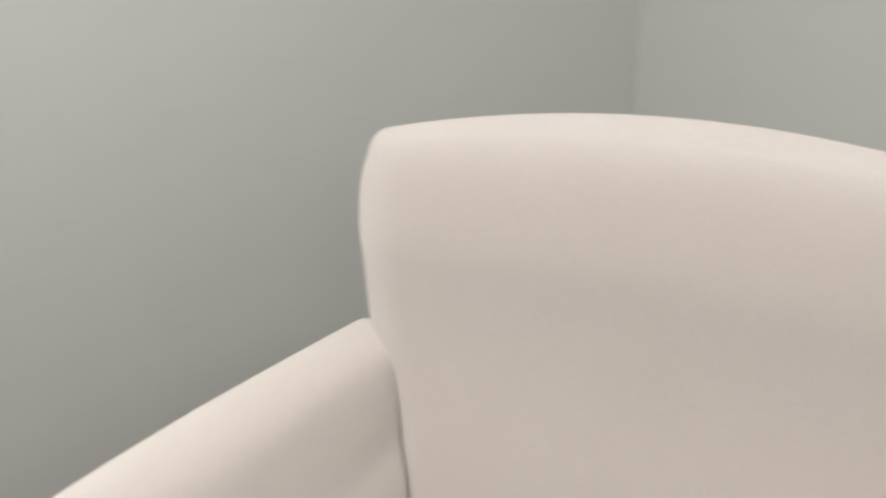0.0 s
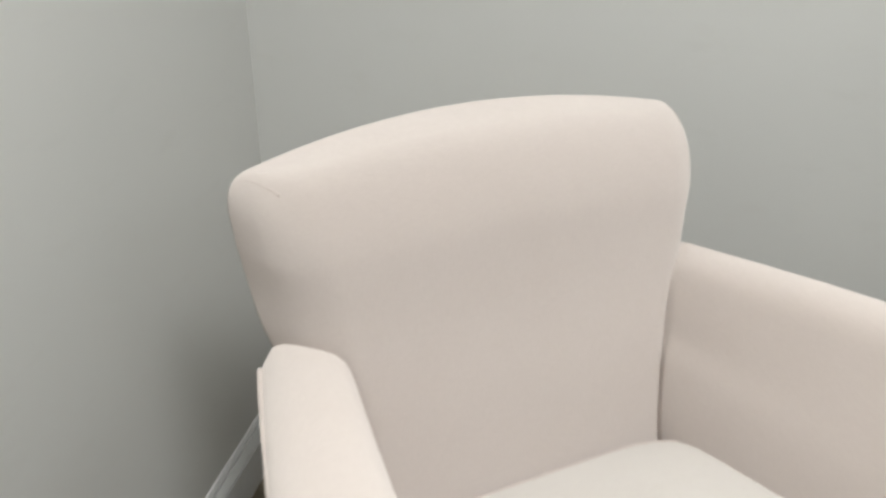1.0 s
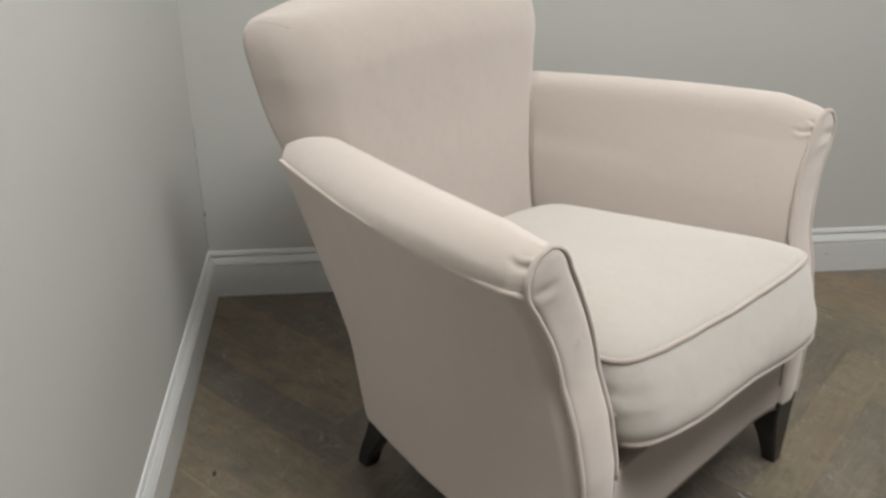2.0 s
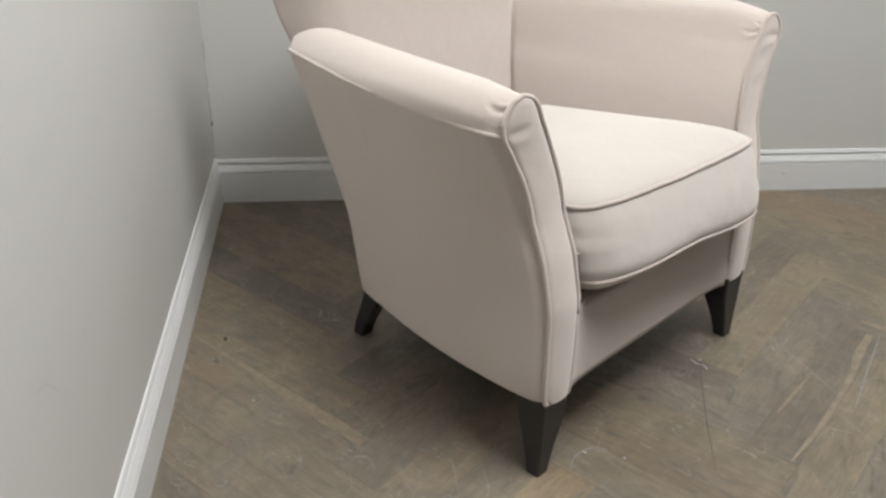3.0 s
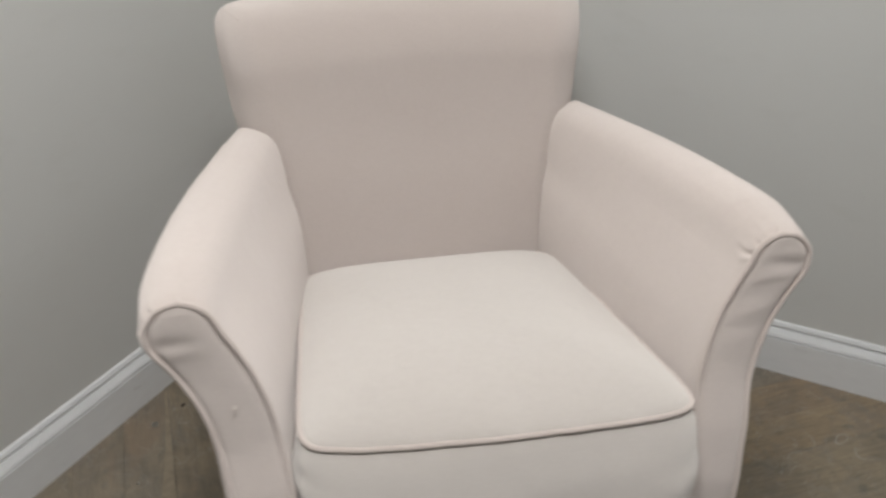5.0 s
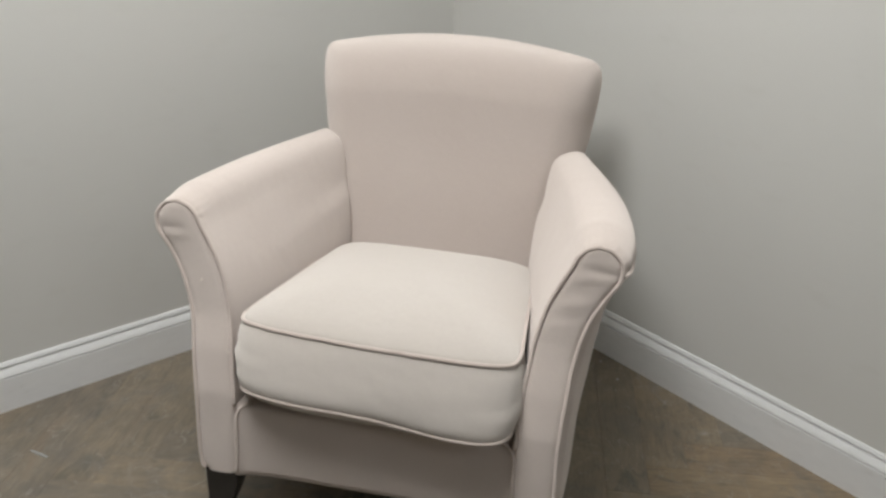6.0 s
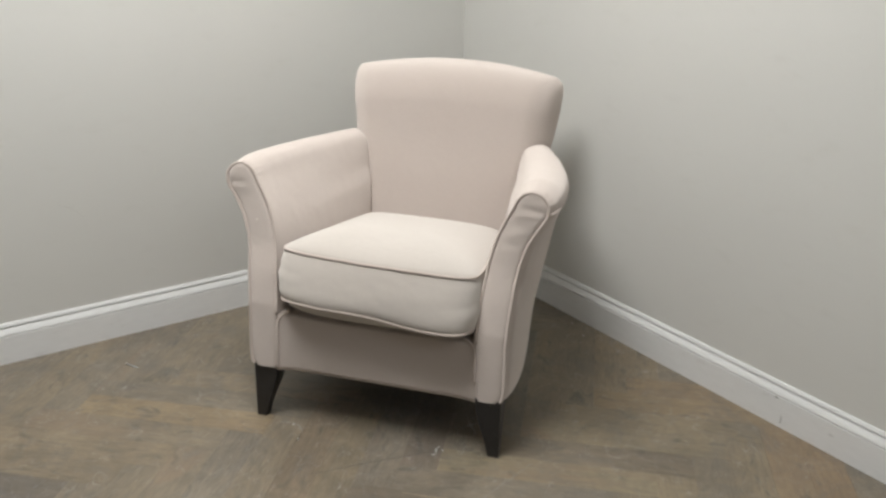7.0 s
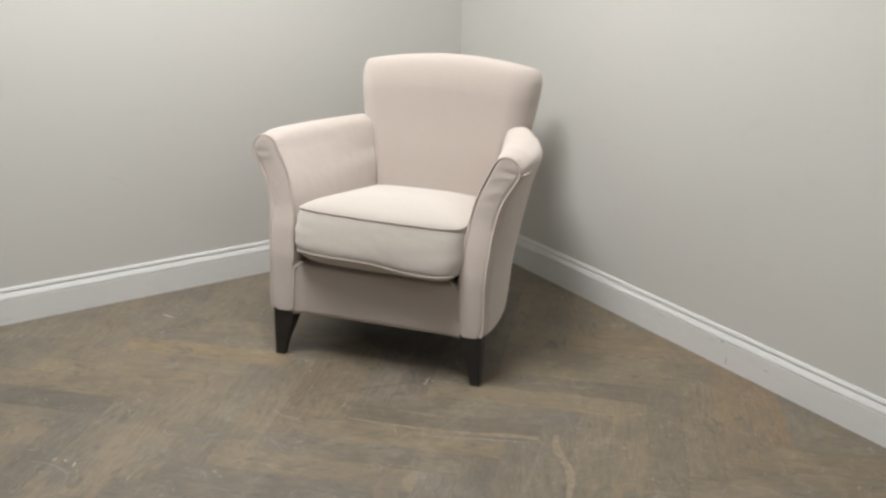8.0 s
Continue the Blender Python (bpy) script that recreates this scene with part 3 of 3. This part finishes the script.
# planks that stand out by their tone: (along the diagonal or not, step, row)
TINTS = {(1, 6, 0): (1.14, 1.06, 0.94), (1, 7, 0): (1.16, 1.04, 0.90), (1, 5, 0): (1.10, 1.06, 0.96), (1, 4, 0): (1.08, 1.06, 0.98), (0, 6, 0): (1.18, 1.03, 0.88), (0, 5, 0): (1.08, 1.0, 0.90),
         (0, 4, 0): (1.16, 1.11, 1.0), (0, 3, 0): (1.10, 1.07, 0.99), (0, 2, 0): (1.08, 1.05, 0.97), (0, 1, 0): (1.04, 1.02, 0.97), (0, 0, 0): (1.05, 1.04, 1.0), (1, 6, -1): (1.12, 1.05, 0.94), (1, 5, -1): (1.12, 1.05, 0.94),
         (1, 2, 0): (1.06, 1.07, 1.01), (1, 3, 0): (0.86, 0.86, 0.88), (1, 0, 0): (0.92, 0.91, 0.90), (0, 1, 1): (0.80, 0.78, 0.80), (0, -1, 1): (1.15, 1.10, 0.98),
         (1, -6, 1): (1.12, 1.06, 0.95), (1, -7, 1): (0.80, 0.80, 0.82), (1, -1, 0): (1.12, 1.08, 0.98), (0, -2, 1): (0.84, 0.83, 0.85), (1, -3, 1): (1.22, 1.12, 0.96)}
rest = bmesh.new()
planks = {}
for m in range(-9, 10):
    for n in range(-50, 51):
        for along in (0, 1):
            if along:
                a, b = START_A + n * WIDTH + m * LENGTH + WIDTH / 2, START_B - n * WIDTH + m * LENGTH + LENGTH / 2
                turn = 135
            else:
                a, b = START_A + WIDTH + n * WIDTH + m * LENGTH - LENGTH / 2, START_B - n * WIDTH + m * LENGTH - WIDTH / 2
                turn = 45
            x, y, _ = floor_place(a, b)
            half = (LENGTH + WIDTH) / 2 * DIAG
            if x - half > 0 or x + half < ROOM_X or y - half > 0 or y + half < ROOM_Y:
                continue
            place = pose(x, y, 0, 0, 0, turn + (180 if (m * 7 + n * 3) % 2 else 0))
            whole = x + half < 0 and x - half > ROOM_X and y + half < 0 and y - half > ROOM_Y
            near = x > NEAR_X and y > NEAR_Y
            if whole and near:
                ob = new("plank", shared)
            else:
                bm = plank_bm()
                back_turn = place.inverted()
                if not whole:
                    for spot, way in (((0, 0, 0), (1, 0, 0)), ((0, 0, 0), (0, 1, 0)), ((ROOM_X, 0, 0), (-1, 0, 0)), ((0, ROOM_Y, 0), (0, -1, 0))):
                        bmesh.ops.bisect_plane(bm, geom=bm.verts[:] + bm.edges[:] + bm.faces[:], plane_co=back_turn @ Vector(spot),
                                               plane_no=back_turn.to_3x3() @ Vector(way), clear_outer=True)
                if not bm.faces:
                    bm.free()
                    continue
                mesh = bpy.data.meshes.new("plank")
                if not near:
                    bm.transform(place)
                    bm.to_mesh(mesh)
                    rest.from_mesh(mesh)
                    bm.free()
                    bpy.data.meshes.remove(mesh)
                    continue
                bm.to_mesh(mesh)
                bm.free()
                mesh.materials.append(OAK)
                ob = new("plank", mesh)
            ob.color = (*TINTS.get((along, n, m), (1, 1, 1)), 1)
            ob.parent = floor
            ob.matrix_world = place
            planks[along, n, m] = ob
tagged(part("planking", rest, OAK, floor, "weathered oak planks", smooth=False), kind="stuff")


# ---- streaks of pale sapwood in some planks, scratches, and litter on the floor ----


def ribbon(name, points, widths, mat, parent, z=0.0004, label=""):
    """A flat streak on the floor along points of the plan, in metres of the room."""
    n = 8 * (len(points) - 1) + 1
    line = curve_through([(*q[:2], 0) for q in points], n)
    wide = curve_through([(w, 0, 0) for w in widths], n)
    bm = bmesh.new()
    rows = []
    for i, q in enumerate(line):
        way = (line[min(i + 1, n - 1)] - line[max(i - 1, 0)]).normalized()
        side = Vector((-way.y, way.x, 0)) * (wide[i].x * (0.5 + 0.15 * noise.noise(q * 60)))
        rows.append([q + side + Vector((0, 0, z)), q - side + Vector((0, 0, z))])
    skin(bm, rows, closed=False)
    for v in bm.verts:
        v.co = parent.matrix_world.inverted() @ v.co
    ob = part(name, bm, mat, parent, label, smooth=False)
    return ob


ribbon("sapwood", [floor_place(*q) for q in ((-1.505, -.536), (-1.563, -.539), (-1.611, -.557), (-1.656, -.577), (-1.702, -.584), (-1.764, -.584), (-1.80, -.582))],
       (.010, .020, .018, .022, .020, .012, .004), SAPWOOD, planks[0, 0, 0])
ribbon("sapwood", [floor_place(*q) for q in ((-1.547, .010), (-1.555, -.124), (-1.552, -.30), (-1.540, -.40), (-1.537, -.495))], (.004, .010, .010, .017, .014), SAPWOOD, planks[1, 0, 0])
ribbon("sapwood", [floor_place(*q) for q in ((-.47, .440), (-.60, .441), (-.75, .447), (-.85, .450), (-.955, .452))], (.004, .010, .022, .028, .026), SAPWOOD, planks[0, 1, 1])
ribbon("sapwood", [floor_place(*q) for q in ((-1.487, -.275), (-1.484, -.19), (-1.480, -.105))], (.002, .007, .003), SAPWOOD, planks[1, 0, 0])
ribbon("scratch", [(-.985, -1.232), (-1.04, -1.250), (-1.10, -1.266)], (.0012, .0018, .001), SCRATCH, floor)
ribbon("dark_scratch", [(-.807, -1.034), (-.90, -1.004), (-.989, -.978), (-1.06, -.960), (-1.115, -.945)], (.002, .0025, .003, .002, .001), GRIME, floor)
ribbon("scratch", [(-.652, -1.198), (-.80, -1.232), (-.954, -1.267)], (.0016, .0022, .0014), SCRATCH, floor)
ribbon("scratch", [(-1.09, -.70), (-1.06, -.715), (-1.042, -.745), (-1.046, -.775)], (.0015, .003, .004, .002), SCRATCH, floor)
ribbon("scratch", [floor_place(-1.588, -.215), floor_place(-1.570, -.36), floor_place(-1.554, -.502)], (.003, .004, .002), SCRATCH, floor)
ribbon("scratch", [(-1.84, -.86), (-1.80, -.90), (-1.775, -.96), (-1.79, -1.0)], (.001, .003, .003, .001), SCRATCH, floor)


def crumpled_scrap(name, label, x, y, length, width, turn, seed):
    """A small bent flake lying on the floor."""
    bm = bmesh.new()
    rows = []
    for i in range(7):
        u = i / 6 - .5
        row = []
        for j in range(4):
            v = j / 3 - .5
            lift = 0.5 + 0.5 * noise.noise(Vector((u * 3 + seed, v * 3, seed)))
            row.append(Vector((u * length * (1 - .3 * abs(v)), v * width * (1 - 1.2 * u * u), 0.0006 + 0.22 * width * lift)))
        rows.append(row)
    skin(bm, rows, closed=False)
    bmesh.ops.solidify(bm, geom=bm.faces[:], thickness=0.0005)
    ob = part(name, bm, SCRAP, None, label)
    low = min(v.co.z for v in ob.data.vertices)
    ob.matrix_world = pose(x, y, 0.0002 - low, 0, 0, turn)
    return tagged(ob, category="litter")


for dx, dy, size, turn in ((.006, .004, .022, 22), (-.004, -.006, .017, 48), (-.016, -.012, .013, 5), (.012, -.010, .009, 70)):
    crumpled_scrap("plastic_scrap", "small crumpled shred of clear plastic on the floor", -.812 + dx, -1.026 + dy, size, .0042, turn, 1.3 + 90 * dx)
crumpled_scrap("plastic_sliver", "thin white plastic sliver lying on the floor", -1.297, -.213, .055, .007, -65, 2.2)
for x, y, size, turn in ((-1.752, -.932, .022, 60), (-1.785, -.885, .014, 15), (-1.765, -.905, .012, 120)):
    crumpled_scrap("plastic_scrap", "small curled shred of pale plastic on the floor", x, y, size, .0035, turn, 6.4 + 50 * x)
for k, (x, y, size) in enumerate(((-.049, -.69, .007), (-.078, -.772, .008), (-.278, -.058, .005), (-.179, -.124, .004), (-.864, -.157, .005), (-1.05, -.735, .006), (-1.07, -.80, .007), (-.12, -.80, .004))):
    crumpled_scrap("lint_speck", "tiny speck of white lint on the floor", x, y, size, size * .7, 47 * k, 1.7 * k)

# a curl of shaving and a wood crumb by the skirting
bm = bmesh.new()
tube(bm, [Vector((.006 * math.cos(a), .005 * math.sin(a), .0018 + .0004 * a)) for a in [k * .5 for k in range(11)]], .0013, 6)
curl = tagged(part("shaving_curl", bm, CURL, None, "small pale curl of shaving on the floor"), category="litter")
curl.matrix_world = pose(-.732, -.076, 0)
bm = bmesh.new()
bmesh.ops.create_icosphere(bm, subdivisions=2, radius=.0045, matrix=Matrix.Translation((0, 0, .003)) @ Matrix.Diagonal((1.3, .8, .65, 1)))
crumb = tagged(part("wood_crumb", bm, CRUMB, None, "dark crumb of wood on the floor"), category="litter")
crumb.matrix_world = pose(-.663, -.086, 0)

# loose thread ends on the arm's front
for x, y, z, turn in ((-.3095, -.3205, .521, 20), (-.258, -.349, .399, -40)):
    bm = bmesh.new()
    tube(bm, curve_through([(0, 0, .0018), (.0010, -.0012, .0006), (-.0004, -.0020, -.0010), (.0008, -.0014, -.0020)], 12), .0011, 6)
    t_ob = part("loose_thread", bm, THREAD, chair, "pale loose thread end")
    t_ob.matrix_local = pose(x, y, z, 0, turn, 0)

# scuffs on the skirting, a faint mark on the wall
for y, z, wide, tall in ((-1.409, .078, .010, .004), (-1.431, .023, .003, .020), (-1.568, .051, .012, .002)):
    bm = bmesh.new()
    box(bm, -.0148, -.0143, y - wide / 2, y + wide / 2, z - tall / 2, z + tall / 2)
    part("scuff_mark", bm, SCUFF, bpy.data.objects["baseboard_east"], "small grey scuff", smooth=False)
bm = bmesh.new()
line = curve_through([(-1.389, -.0004, .434), (-1.353, -.0004, .417), (-1.321, -.0004, .382)], 12)
skin(bm, [[q + Vector((0, 0, .0011)), q - Vector((0, 0, .0011))] for q in line], closed=False)
part("scuff_mark", bm, WALL_SCUFF, bpy.data.objects["wall_north"], "faint curved scuff", smooth=False)
